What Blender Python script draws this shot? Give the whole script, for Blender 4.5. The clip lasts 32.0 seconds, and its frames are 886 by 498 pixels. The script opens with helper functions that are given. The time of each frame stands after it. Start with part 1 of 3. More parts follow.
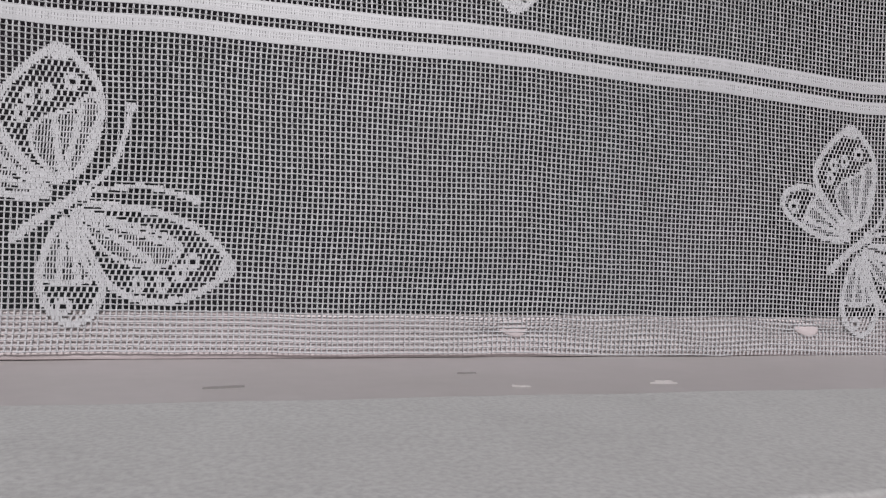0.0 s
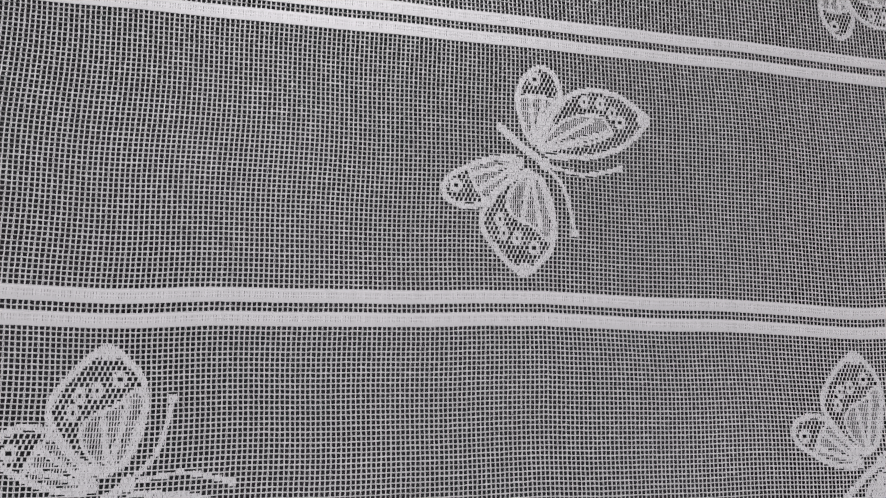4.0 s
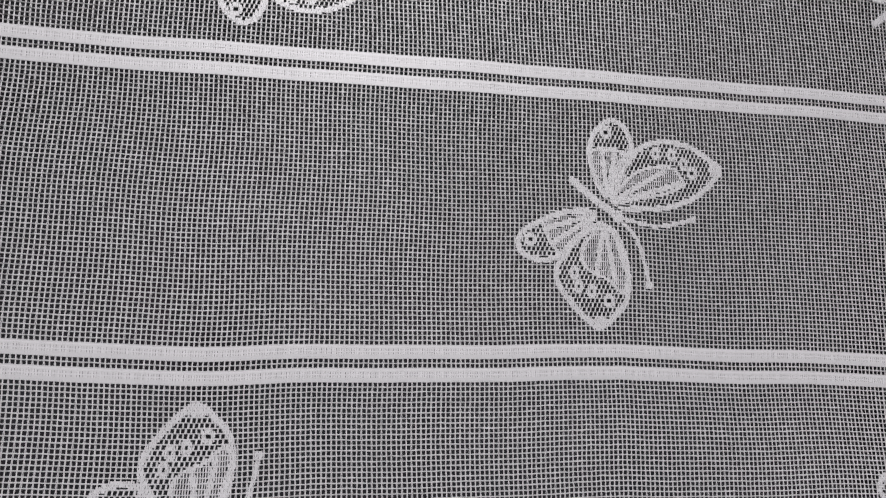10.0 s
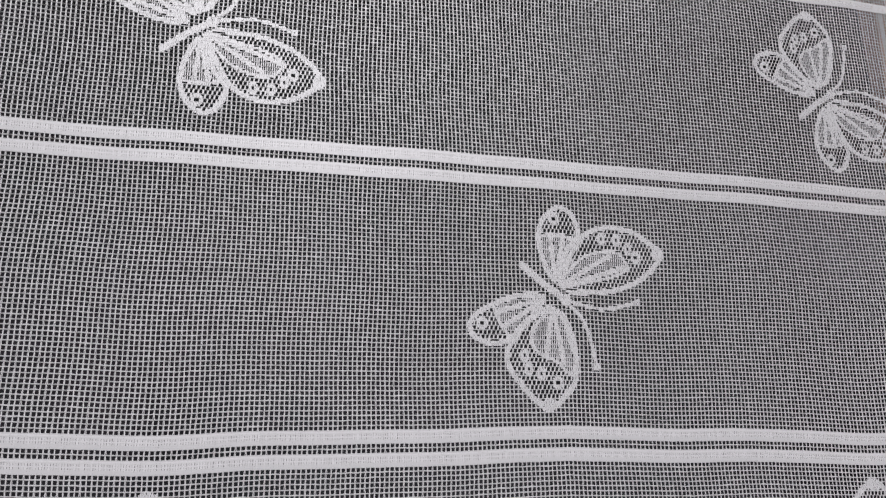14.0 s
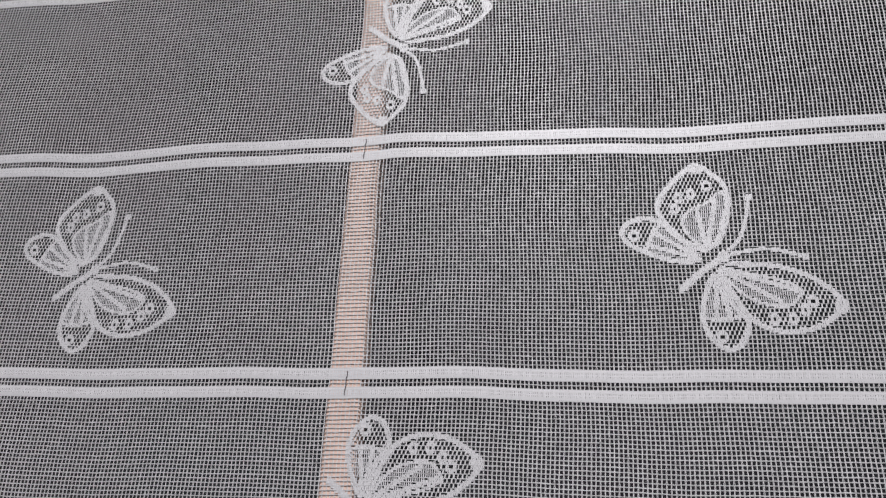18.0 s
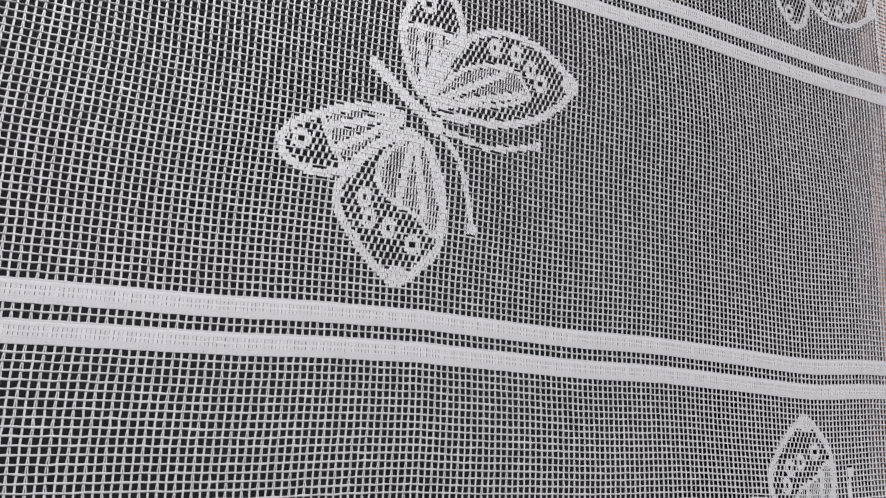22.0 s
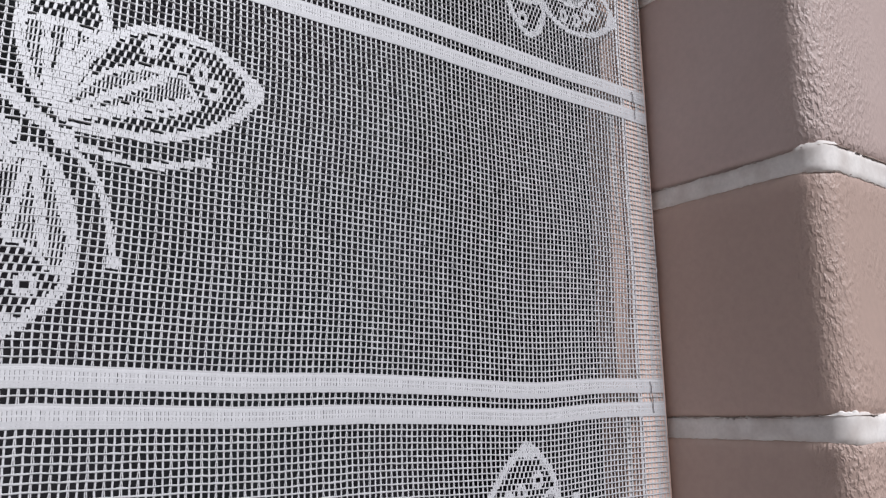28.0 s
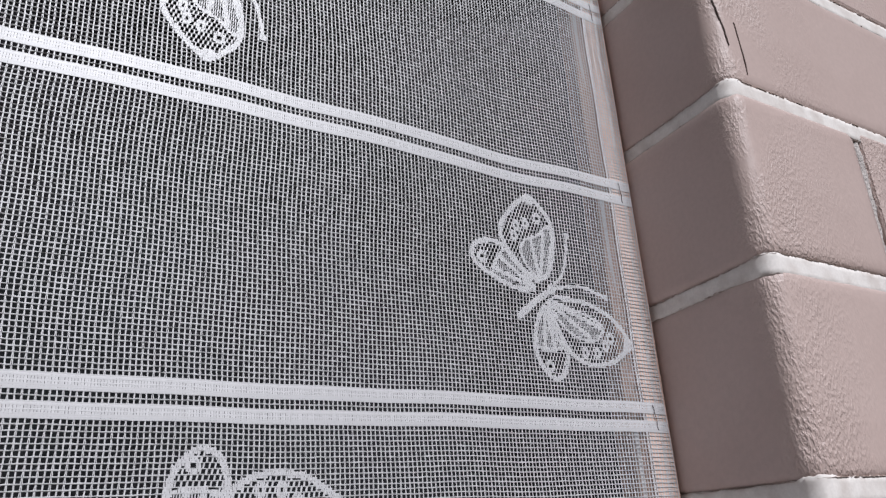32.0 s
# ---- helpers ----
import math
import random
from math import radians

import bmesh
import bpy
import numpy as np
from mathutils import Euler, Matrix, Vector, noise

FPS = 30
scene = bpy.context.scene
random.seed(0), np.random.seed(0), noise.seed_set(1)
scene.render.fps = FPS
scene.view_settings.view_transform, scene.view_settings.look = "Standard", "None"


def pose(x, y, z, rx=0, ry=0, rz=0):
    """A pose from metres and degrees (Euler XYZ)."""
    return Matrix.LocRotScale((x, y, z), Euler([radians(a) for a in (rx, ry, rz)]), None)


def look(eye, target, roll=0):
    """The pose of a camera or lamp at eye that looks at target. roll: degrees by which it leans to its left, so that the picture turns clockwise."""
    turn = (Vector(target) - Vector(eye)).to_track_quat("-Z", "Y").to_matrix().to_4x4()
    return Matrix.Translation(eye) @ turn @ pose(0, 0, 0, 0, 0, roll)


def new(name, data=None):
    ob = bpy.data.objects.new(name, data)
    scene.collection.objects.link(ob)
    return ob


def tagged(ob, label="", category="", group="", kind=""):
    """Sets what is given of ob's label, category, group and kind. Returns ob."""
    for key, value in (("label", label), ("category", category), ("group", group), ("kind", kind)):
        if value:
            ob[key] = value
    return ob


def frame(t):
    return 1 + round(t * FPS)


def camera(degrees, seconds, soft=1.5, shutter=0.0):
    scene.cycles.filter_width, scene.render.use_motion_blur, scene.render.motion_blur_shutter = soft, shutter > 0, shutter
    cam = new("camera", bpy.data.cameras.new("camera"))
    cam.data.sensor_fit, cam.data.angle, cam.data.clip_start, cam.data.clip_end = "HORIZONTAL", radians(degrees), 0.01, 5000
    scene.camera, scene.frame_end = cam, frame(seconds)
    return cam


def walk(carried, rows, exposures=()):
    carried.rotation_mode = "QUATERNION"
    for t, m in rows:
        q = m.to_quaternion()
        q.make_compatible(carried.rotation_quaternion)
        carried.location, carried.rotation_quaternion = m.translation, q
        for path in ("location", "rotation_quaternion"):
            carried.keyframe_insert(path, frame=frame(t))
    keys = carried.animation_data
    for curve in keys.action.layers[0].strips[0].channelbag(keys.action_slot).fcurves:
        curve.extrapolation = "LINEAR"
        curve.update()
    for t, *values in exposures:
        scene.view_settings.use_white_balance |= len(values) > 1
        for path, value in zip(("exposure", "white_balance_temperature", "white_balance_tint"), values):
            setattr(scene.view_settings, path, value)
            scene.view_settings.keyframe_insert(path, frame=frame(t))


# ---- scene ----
# Lace net curtain stretched over a window in a brick wall, filmed from outside at a hand's distance.
# x runs along the window to the right, y into the house, z up; z = 0 lies a little under the sill.

cam = camera(62.18, 32.0, soft=1.3)
PATH = [
    (0, (-0.2703, -0.2246, 0.0606), (-0.2063, 0.0170, 0.0656), 2.20),
    (0.5, (-0.2603, -0.2279, 0.0621), (-0.1898, 0.0117, 0.0731), 2.18),
    (1, (-0.2590, -0.2275, 0.0726), (-0.1831, 0.0105, 0.0842), 1.45),
    (1.5, (-0.2584, -0.2351, 0.0831), (-0.1875, 0.0035, 0.1062), 0.89),
    (2, (-0.2629, -0.2410, 0.0982), (-0.1970, -0.0018, 0.1292), 0.64),
    (2.5, (-0.2676, -0.2445, 0.1014), (-0.2047, -0.0057, 0.1404), -0.04),
    (3, (-0.2724, -0.2445, 0.1035), (-0.2106, -0.0053, 0.1417), 0.17),
    (3.5, (-0.2749, -0.2448, 0.1070), (-0.2158, -0.0048, 0.1449), 0.21),
    (4, (-0.2758, -0.2435, 0.1126), (-0.2196, -0.0029, 0.1509), 0.26),
    (4.5, (-0.2766, -0.2428, 0.1176), (-0.2214, -0.0024, 0.1587), 0.25),
    (6.5, (-0.2782, -0.2462, 0.1220), (-0.2251, -0.0069, 0.1709), -0.56),
    (7, (-0.2755, -0.2465, 0.1219), (-0.2223, -0.0072, 0.1710), -0.47),
    (7.5, (-0.2777, -0.2468, 0.1230), (-0.2257, -0.0077, 0.1741), -0.44),
    (8, (-0.2808, -0.2480, 0.1275), (-0.2272, -0.0090, 0.1776), -0.21),
    (8.5, (-0.2835, -0.2468, 0.1267), (-0.2305, -0.0080, 0.1779), -0.44),
    (9, (-0.2814, -0.2455, 0.1270), (-0.2227, -0.0076, 0.1765), -0.03),
    (9.5, (-0.2800, -0.2471, 0.1249), (-0.2233, -0.0086, 0.1740), -0.18),
    (10, (-0.2900, -0.2446, 0.1212), (-0.2462, -0.0031, 0.1688), 0.23),
    (10.5, (-0.2735, -0.2454, 0.1193), (-0.2012, -0.0109, 0.1673), 0.38),
    (11, (-0.2634, -0.2444, 0.1105), (-0.1783, -0.0129, 0.1512), 0.30),
    (11.5, (-0.2779, -0.2459, 0.1133), (-0.2076, -0.0102, 0.1581), -0.44),
    (12, (-0.2759, -0.2462, 0.1183), (-0.2057, -0.0107, 0.1640), -0.44),
    (12.5, (-0.2684, -0.2439, 0.1176), (-0.1886, -0.0104, 0.1583), 0.17),
    (13, (-0.2615, -0.2461, 0.1201), (-0.1803, -0.0144, 0.1670), -0.46),
    (13.5, (-0.2722, -0.2464, 0.1275), (-0.2015, -0.0125, 0.1804), -0.50),
    (14, (-0.2902, -0.2548, 0.1311), (-0.2335, -0.0200, 0.1957), -0.43),
    (14.5, (-0.3123, -0.2513, 0.1392), (-0.2701, -0.0156, 0.2108), -0.03),
    (15, (-0.3195, -0.2606, 0.1597), (-0.3014, -0.0216, 0.2306), 0.90),
    (15.5, (-0.3342, -0.2635, 0.1593), (-0.3255, -0.0263, 0.2376), 1.41),
    (17.5, (-0.3723, -0.2862, 0.1860), (-0.4052, -0.0519, 0.2667), 2.73),
    (18, (-0.3767, -0.2804, 0.1799), (-0.4173, -0.0505, 0.2694), 2.40),
    (18.5, (-0.3540, -0.2651, 0.1686), (-0.3830, -0.0319, 0.2539), 2.13),
    (19, (-0.3487, -0.2473, 0.1532), (-0.3302, -0.0081, 0.2234), 1.85),
    (19.5, (-0.3167, -0.2359, 0.1399), (-0.2861, 0.0067, 0.1920), 1.96),
    (20, (-0.2881, -0.2144, 0.1142), (-0.2491, 0.0264, 0.1690), 2.61),
    (20.5, (-0.2984, -0.2016, 0.1110), (-0.2371, 0.0365, 0.1558), 2.31),
    (21, (-0.2856, -0.1908, 0.1099), (-0.2200, 0.0467, 0.1523), 3.07),
    (21.5, (-0.2664, -0.1792, 0.1147), (-0.1808, 0.0527, 0.1519), 2.93),
    (22, (-0.2508, -0.1584, 0.1168), (-0.1481, 0.0638, 0.1678), 2.49),
    (22.5, (-0.2350, -0.1418, 0.1184), (-0.1206, 0.0758, 0.1639), 3.16),
    (23, (-0.2179, -0.1394, 0.1215), (-0.0885, 0.0695, 0.1676), 2.18),
    (23.5, (-0.2036, -0.1438, 0.1185), (-0.0616, 0.0573, 0.1624), 0.92),
    (24, (-0.2006, -0.1434, 0.1158), (-0.0495, 0.0516, 0.1562), 1.98),
    (24.5, (-0.2002, -0.1408, 0.1183), (-0.0464, 0.0513, 0.1625), 0.31),
    (26.5, (-0.1895, -0.1540, 0.1098), (-0.0444, 0.0457, 0.1487), -1.09),
    (27, (-0.1926, -0.1555, 0.1087), (-0.0466, 0.0445, 0.1431), -0.69),
    (27.5, (-0.1967, -0.1582, 0.1118), (-0.0543, 0.0437, 0.1502), -0.74),
    (28, (-0.2024, -0.1635, 0.1307), (-0.0594, 0.0355, 0.1800), -0.58),
    (28.5, (-0.2023, -0.1797, 0.1472), (-0.0676, 0.0226, 0.2057), -1.04),
    (29, (-0.2056, -0.1858, 0.1568), (-0.0725, 0.0162, 0.2198), -2.30),
    (29.5, (-0.2128, -0.1953, 0.1671), (-0.0816, 0.0052, 0.2383), -2.55),
    (30, (-0.2199, -0.1947, 0.1721), (-0.0906, 0.0062, 0.2457), -2.75),
    (30.5, (-0.2227, -0.2043, 0.1809), (-0.0946, -0.0049, 0.2604), -3.69),
    (31, (-0.2285, -0.2136, 0.1877), (-0.1030, -0.0152, 0.2736), -3.88),
    (31.5, (-0.2323, -0.2172, 0.1901), (-0.1091, -0.0174, 0.2759), -3.14),
    (32, (-0.2349, -0.2200, 0.1928), (-0.1117, -0.0223, 0.2836), -3.56),
]
walk(cam, [(t, look(eye, target, roll)) for t, eye, target, roll in PATH],
     exposures=[(0.0, -0.15, 6350, 12), (2.0, -0.13, 6350, 12), (5.0, -0.06, 6350, 12), (12.0, -0.03, 6380, 12), (14.0, 0.0, 6320, 12), (18.0, -0.02, 6320, 12), (19.0, 0.12, 6300, 12),
                (21.0, 0.05, 6250, 12), (28.0, 0.11, 6100, 11), (32.0, 0.08, 6100, 11)])

# ---- light: soft hazy daylight in front of the wall, a little from the right ----
SUN_DIR = Vector((0.04, -0.68, 0.71)).normalized()
world = bpy.data.worlds.new("sky")
scene.world = world
world.use_nodes = True
wn = world.node_tree
sky = wn.nodes.new("ShaderNodeTexSky")
sky.sky_type = 'NISHITA'
sky.sun_disc = False
sky.sun_elevation = math.asin(SUN_DIR.z)
sky.sun_rotation = math.atan2(SUN_DIR.x, SUN_DIR.y)
sky.dust_density = 3.0
wn.nodes["Background"].inputs["Strength"].default_value = 0.006
wn.links.new(sky.outputs["Color"], wn.nodes["Background"].inputs["Color"])
sun = new("sun", bpy.data.lights.new("sun", 'SUN'))
sun.data.energy = 3.85
sun.data.angle = radians(11)
sun.data.color = (1.0, 0.98, 0.97)
sun.matrix_world = look(SUN_DIR * 3, (0, 0, 0))


# ---- materials ----
def material(name, base, rough=0.6, grain=0.0, grain_size=1000.0, stain=0.0, stain_size=30.0, stain_color=None,
             bump=0.0, bump_size=600.0, bump_depth=0.0004, patchy=0.0, dots=False, metal=0.0, spec=0.5, per_object=0.0, per_island=0.0, fuzz=None):
    m = bpy.data.materials.new(name)
    m.use_nodes = True
    nt = m.node_tree
    b = nt.nodes["Principled BSDF"]
    b.inputs["Roughness"].default_value = rough
    b.inputs["Metallic"].default_value = metal
    b.inputs["Specular IOR Level"].default_value = spec
    co = nt.nodes.new("ShaderNodeTexCoord")

    place = co.outputs["Object"]
    if per_object:                                  # each piece has a pattern of its own
        own = nt.nodes.new("ShaderNodeObjectInfo")
        shift = nt.nodes.new("ShaderNodeVectorMath")
        shift.operation = 'MULTIPLY_ADD'
        nt.links.new(own.outputs["Random"], shift.inputs[0])
        shift.inputs[1].default_value = (7.3, 11.9, 5.7)
        nt.links.new(place, shift.inputs[2])
        place = shift.outputs[0]

    def noise_node(size, detail, upright=1.0):
        n = nt.nodes.new("ShaderNodeTexNoise")
        where = place
        if upright != 1.0:
            drawn_out = nt.nodes.new("ShaderNodeVectorMath")
            drawn_out.operation = 'MULTIPLY'
            nt.links.new(place, drawn_out.inputs[0])
            drawn_out.inputs[1].default_value = (1.0, 1.0, upright)
            where = drawn_out.outputs[0]
        n.inputs["Scale"].default_value = size
        n.inputs["Detail"].default_value = detail
        nt.links.new(where, n.inputs["Vector"])
        return n.outputs["Fac"]

    def mixed(a, fac, color, kind="MIX"):
        x = nt.nodes.new("ShaderNodeMix")
        x.data_type, x.blend_type = 'RGBA', kind
        if isinstance(fac, float):
            x.inputs["Factor"].default_value = fac
        else:
            nt.links.new(fac, x.inputs["Factor"])
        for socket, value in (("A", a), ("B", color)):
            i = [s for s in x.inputs if s.name == socket and s.type == 'RGBA'][0]
            if isinstance(value, tuple):
                i.default_value = (*value, 1)
            else:
                nt.links.new(value, i)
        return [s for s in x.outputs if s.type == 'RGBA'][0]

    def ramp(fac, lo, hi, top):
        r = nt.nodes.new("ShaderNodeMapRange")
        r.inputs["From Min"].default_value, r.inputs["From Max"].default_value = lo, hi
        r.inputs["To Max"].default_value = top
        nt.links.new(fac, r.inputs["Value"])
        return r.outputs["Result"]

    if fuzz:                                        # loose fibres scatter the light nearly evenly round the thread
        geo = nt.nodes.new("ShaderNodeNewGeometry")
        lean = nt.nodes.new("ShaderNodeVectorMath")
        lean.operation = 'MULTIPLY_ADD'
        nt.links.new(geo.outputs["Normal"], lean.inputs[0])
        lean.inputs[1].default_value = (0.18, 0.18, 0.18)
        lean.inputs[2].default_value = fuzz
        even = nt.nodes.new("ShaderNodeVectorMath")
        even.operation = 'NORMALIZE'
        nt.links.new(lean.outputs[0], even.inputs[0])
        nt.links.new(even.outputs[0], b.inputs["Normal"])
    color = tuple(base)
    if stain:
        color = mixed(color, ramp(noise_node(stain_size, 5), 0.42, 0.72, stain), stain_color or tuple(c * 0.6 for c in base))
    if grain:
        color = mixed(color, ramp(noise_node(grain_size, 4), 0.35, 0.7, grain), tuple(c * 0.55 for c in base))
    if per_object:
        info = nt.nodes.new("ShaderNodeObjectInfo")
        color = mixed(color, ramp(info.outputs["Random"], 0.0, 1.0, per_object), tuple(c * 0.65 for c in base))
    if per_island:
        geo = nt.nodes.new("ShaderNodeNewGeometry")
        color = mixed(color, ramp(geo.outputs["Random Per Island"], 0.0, 1.0, per_island), tuple(c * 0.6 for c in base))
    if isinstance(color, tuple):
        b.inputs["Base Color"].default_value = (*color, 1)
    else:
        nt.links.new(color, b.inputs["Base Color"])
    if bump:
        bn = nt.nodes.new("ShaderNodeBump")
        bn.inputs["Strength"].default_value = bump
        bn.inputs["Distance"].default_value = bump_depth
        height = noise_node(bump_size, 2 if dots else 6, 0.5 if dots else 1.0)
        if dots:
            height = ramp(height, 0.42, 0.70, 1.0)
            apart = nt.nodes.new("ShaderNodeSeparateXYZ")        # sandy on the outer side, smooth inside the opening
            nt.links.new(co.outputs["Object"], apart.inputs[0])
            outer_side = nt.nodes.new("ShaderNodeMath")
            outer_side.operation = 'MULTIPLY'
            nt.links.new(height, outer_side.inputs[0])
            nt.links.new(ramp(apart.outputs["Y"], 0.016, 0.005, 1.0), outer_side.inputs[1])
            by_arris = nt.nodes.new("ShaderNodeMath")            # and roughest along the worn arris
            by_arris.operation = 'MULTIPLY'
            nt.links.new(outer_side.outputs[0], by_arris.inputs[0])
            nt.links.new(ramp(apart.outputs["X"], 0.085, 0.008, 1.0), by_arris.inputs[1])
            height = by_arris.outputs[0]
        if patchy:
            times = nt.nodes.new("ShaderNodeMath")
            times.operation = 'MULTIPLY'
            nt.links.new(height, times.inputs[0])
            nt.links.new(ramp(noise_node(patchy, 2), 0.38, 0.66, 1.0), times.inputs[1])
            height = times.outputs[0]
        nt.links.new(height, bn.inputs["Height"])
        nt.links.new(bn.outputs["Normal"], b.inputs["Normal"])
    return m


THREAD = material("white_thread", (0.615, 0.61, 0.628), rough=0.5, grain=0.25, grain_size=2500, stain=0.15, stain_size=14,
                  stain_color=(0.62, 0.60, 0.62), spec=1.0, per_island=0.45, fuzz=(0, -0.82, 0.06))
DARK_THREAD = material("dark_thread", (0.10, 0.085, 0.09), rough=0.9, spec=0.1)
PAINTED_WOOD = material("painted_wood", (0.75, 0.53, 0.435), rough=0.5, grain=0.2, grain_size=260, stain=0.3, stain_size=40,
                        bump=0.3, bump_size=300, bump_depth=0.0003)
RAIL = material("pale_rail_paint", (0.69, 0.605, 0.61), rough=0.5, grain=0.15, grain_size=260, stain=0.35, stain_size=18, stain_color=(0.63, 0.60, 0.555), bump=0.3, bump_size=300, bump_depth=0.0003)
PIN = material("pin_plastic", (0.64, 0.565, 0.57), rough=0.6, grain=0.15, spec=0.2)
LEDGE = material("painted_ledge", (0.345, 0.318, 0.318), rough=0.42, grain=0.12, grain_size=180, stain=0.35, stain_size=22,
                 stain_color=(0.30, 0.28, 0.265), bump=0.15, bump_size=120, bump_depth=0.0006)
CEMENT = material("cement", (0.39, 0.385, 0.38), rough=0.85, grain=0.45, grain_size=900, stain=0.3, stain_size=35,
                  stain_color=(0.29, 0.287, 0.28), bump=0.4, bump_size=700, bump_depth=0.0005)
BRICK = material("painted_brick", (0.56, 0.44, 0.405), rough=0.5, grain=0.15, grain_size=500, stain=0.4, stain_size=25,
                 stain_color=(0.48, 0.365, 0.33), bump=0.65, bump_size=950, bump_depth=0.0009, patchy=24.0, dots=True, per_object=0.12)
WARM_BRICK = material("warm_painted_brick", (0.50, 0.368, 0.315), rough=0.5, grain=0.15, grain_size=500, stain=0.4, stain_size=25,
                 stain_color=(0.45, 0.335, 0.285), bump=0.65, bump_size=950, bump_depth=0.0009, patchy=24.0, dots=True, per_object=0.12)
MORTAR = material("mortar", (0.82, 0.78, 0.75), rough=0.85, grain=0.2, grain_size=900, stain=0.6, stain_size=110,
                  stain_color=(0.50, 0.43, 0.39), bump=0.12, bump_size=500, bump_depth=0.0003)
OLD_MORTAR = material("weathered_mortar", (0.64, 0.59, 0.565), rough=0.9, grain=0.5, grain_size=700, stain=0.7, stain_size=160,
                      stain_color=(0.26, 0.23, 0.22), bump=1.0, bump_size=600, bump_depth=0.0012)
CRACK = material("crack", (0.42, 0.345, 0.31), rough=0.95)
CHIP = material("chip", (0.53, 0.50, 0.49), rough=0.6)
SCUFF = material("scuff", (0.22, 0.205, 0.20), rough=0.8)
PLASTER = material("plaster", (0.50, 0.42, 0.38), rough=0.9, grain=0.3, grain_size=60, stain=0.3, stain_size=3, bump=0.5, bump_size=90)
ROOM = material("room_plaster", (0.10, 0.10, 0.10), rough=0.95, grain=0.2, grain_size=30, stain=0.3, stain_size=1.5)
PAVING = material("paving", (0.075, 0.058, 0.046), rough=0.9, grain=0.5, grain_size=60, stain=0.4, stain_size=1.2, bump=0.5, bump_size=70)
# brown holds the shade on the stile's inner edge
SHADED_EDGE = material("shaded_edge_wood", (0.46, 0.295, 0.225), rough=0.6, grain=0.3, grain_size=260, stain=0.3, stain_size=40)
SASH = material("window_sash", (0.12, 0.095, 0.085), rough=0.45, grain=0.2, grain_size=120, stain=0.2, stain_size=9)


# dimness and tinted reflections behind the net, put into the colour of an added sheet
DIMNESS = material("backdrop_dimness", (0.034, 0.037, 0.040), rough=0.95, grain=0.15, grain_size=400, stain=0.8, stain_size=7, stain_color=(0.048, 0.036, 0.045), spec=0.1)


# ---- helpers of this scene ----
def mesh_of(name, verts, faces, mat, smooth=False):
    me = bpy.data.meshes.new(name)
    verts = np.asarray(verts, dtype=np.float32).reshape(-1, 3)
    faces = np.asarray(faces, dtype=np.int32).reshape(-1, 4)
    me.vertices.add(len(verts))
    me.vertices.foreach_set("co", verts.ravel())
    me.loops.add(faces.size)
    me.loops.foreach_set("vertex_index", faces.ravel())
    me.polygons.add(len(faces))
    me.polygons.foreach_set("loop_start", np.arange(0, faces.size, 4, dtype=np.int32))
    me.polygons.foreach_set("loop_total", np.full(len(faces), 4, dtype=np.int32))
    me.update(calc_edges=True)
    me.materials.append(mat)
    if smooth:
        me.polygons.foreach_set("use_smooth", np.ones(len(faces), dtype=bool))
    return me


def part(name, bm, mat, parent, label=""):
    if isinstance(bm, bmesh.types.BMesh):
        me = bpy.data.meshes.new(name)
        bm.to_mesh(me)
        bm.free()
        me.materials.append(mat)
    else:
        me = bm
    ob = new(name, me)
    ob.parent = parent
    return tagged(ob, label) if label else ob


def box(x0, x1, y0, y1, z0, z1, bevel=0.0, segments=2):
    bm = bmesh.new()
    bmesh.ops.create_cube(bm, size=1.0)
    for v in bm.verts:
        v.co = Vector(((x0 + x1) / 2 + v.co.x * (x1 - x0), (y0 + y1) / 2 + v.co.y * (y1 - y0), (z0 + z1) / 2 + v.co.z * (z1 - z0)))
    if bevel:
        bmesh.ops.bevel(bm, geom=bm.edges[:], offset=bevel, segments=segments, affect='EDGES', profile=0.5)
    return bm


def structure(name, bm, mat, label, category):
    ob = part(name, bm, mat, None)
    return tagged(ob, label, category, kind="structure")


# ---- the window's measures ----
PITCH = 0.1033          # from one double stripe of the net to the next
BAND0 = 0.1297          # height of the lowest double stripe
REPEAT = 0.2675         # from butterfly to butterfly along a row
CX = REPEAT / 166       # one mesh of the net, across
EDGE = 0.0059           # half a double stripe
CZ = (PITCH - 2 * EDGE) / 55
GAP = 0.0017
X_MID = -0.1866         # a butterfly column
I0, I1 = -462, 120      # meshes from the net's left edge to its right edge
ROWS_OF_NET = 6
BAR_L, BAR_R = -0.0050, 0.0086      # the frame's upright at the right
MULL_L, MULL_R = -0.4703, -0.4562
LEFT_L, LEFT_R = -0.931, -0.917
TOP = BAND0 + (ROWS_OF_NET - 1) * PITCH + 0.012
SLOPE = 0.0105          # the sill climbs a little to the right


def foot(x):
    """The height of the net's cut lower edge."""
    return 0.0334 + x * SLOPE


PINS = [(-0.1865, 0.0408), (-0.0730, 0.0421)]


def drawn(x, k):
    """How far the double stripe k is drawn off its even height by the wing tips over and under it."""
    if k % 2:
        return (-0.0005 * np.exp(-((x + 0.345) / 0.032) ** 2) - 0.0013 * np.exp(-((x + 0.575) / 0.07) ** 2)
                + 0.0005 * np.exp(-((x + 0.42) / 0.03) ** 2) + 0.0007 * np.exp(-((x + 0.07) / 0.06) ** 2))
    d = 0.0003
    for n in range(-3, 2):
        d = d + 0.00175 * np.exp(-np.abs(x - X_MID - 0.004 - n * REPEAT) / 0.046)
        d = d - 0.0016 * np.exp(-((x - X_MID + 0.004 - (n + 0.5) * REPEAT) / 0.030) ** 2)
    return d * np.clip((0.012 - x) / 0.06, 0, 1)


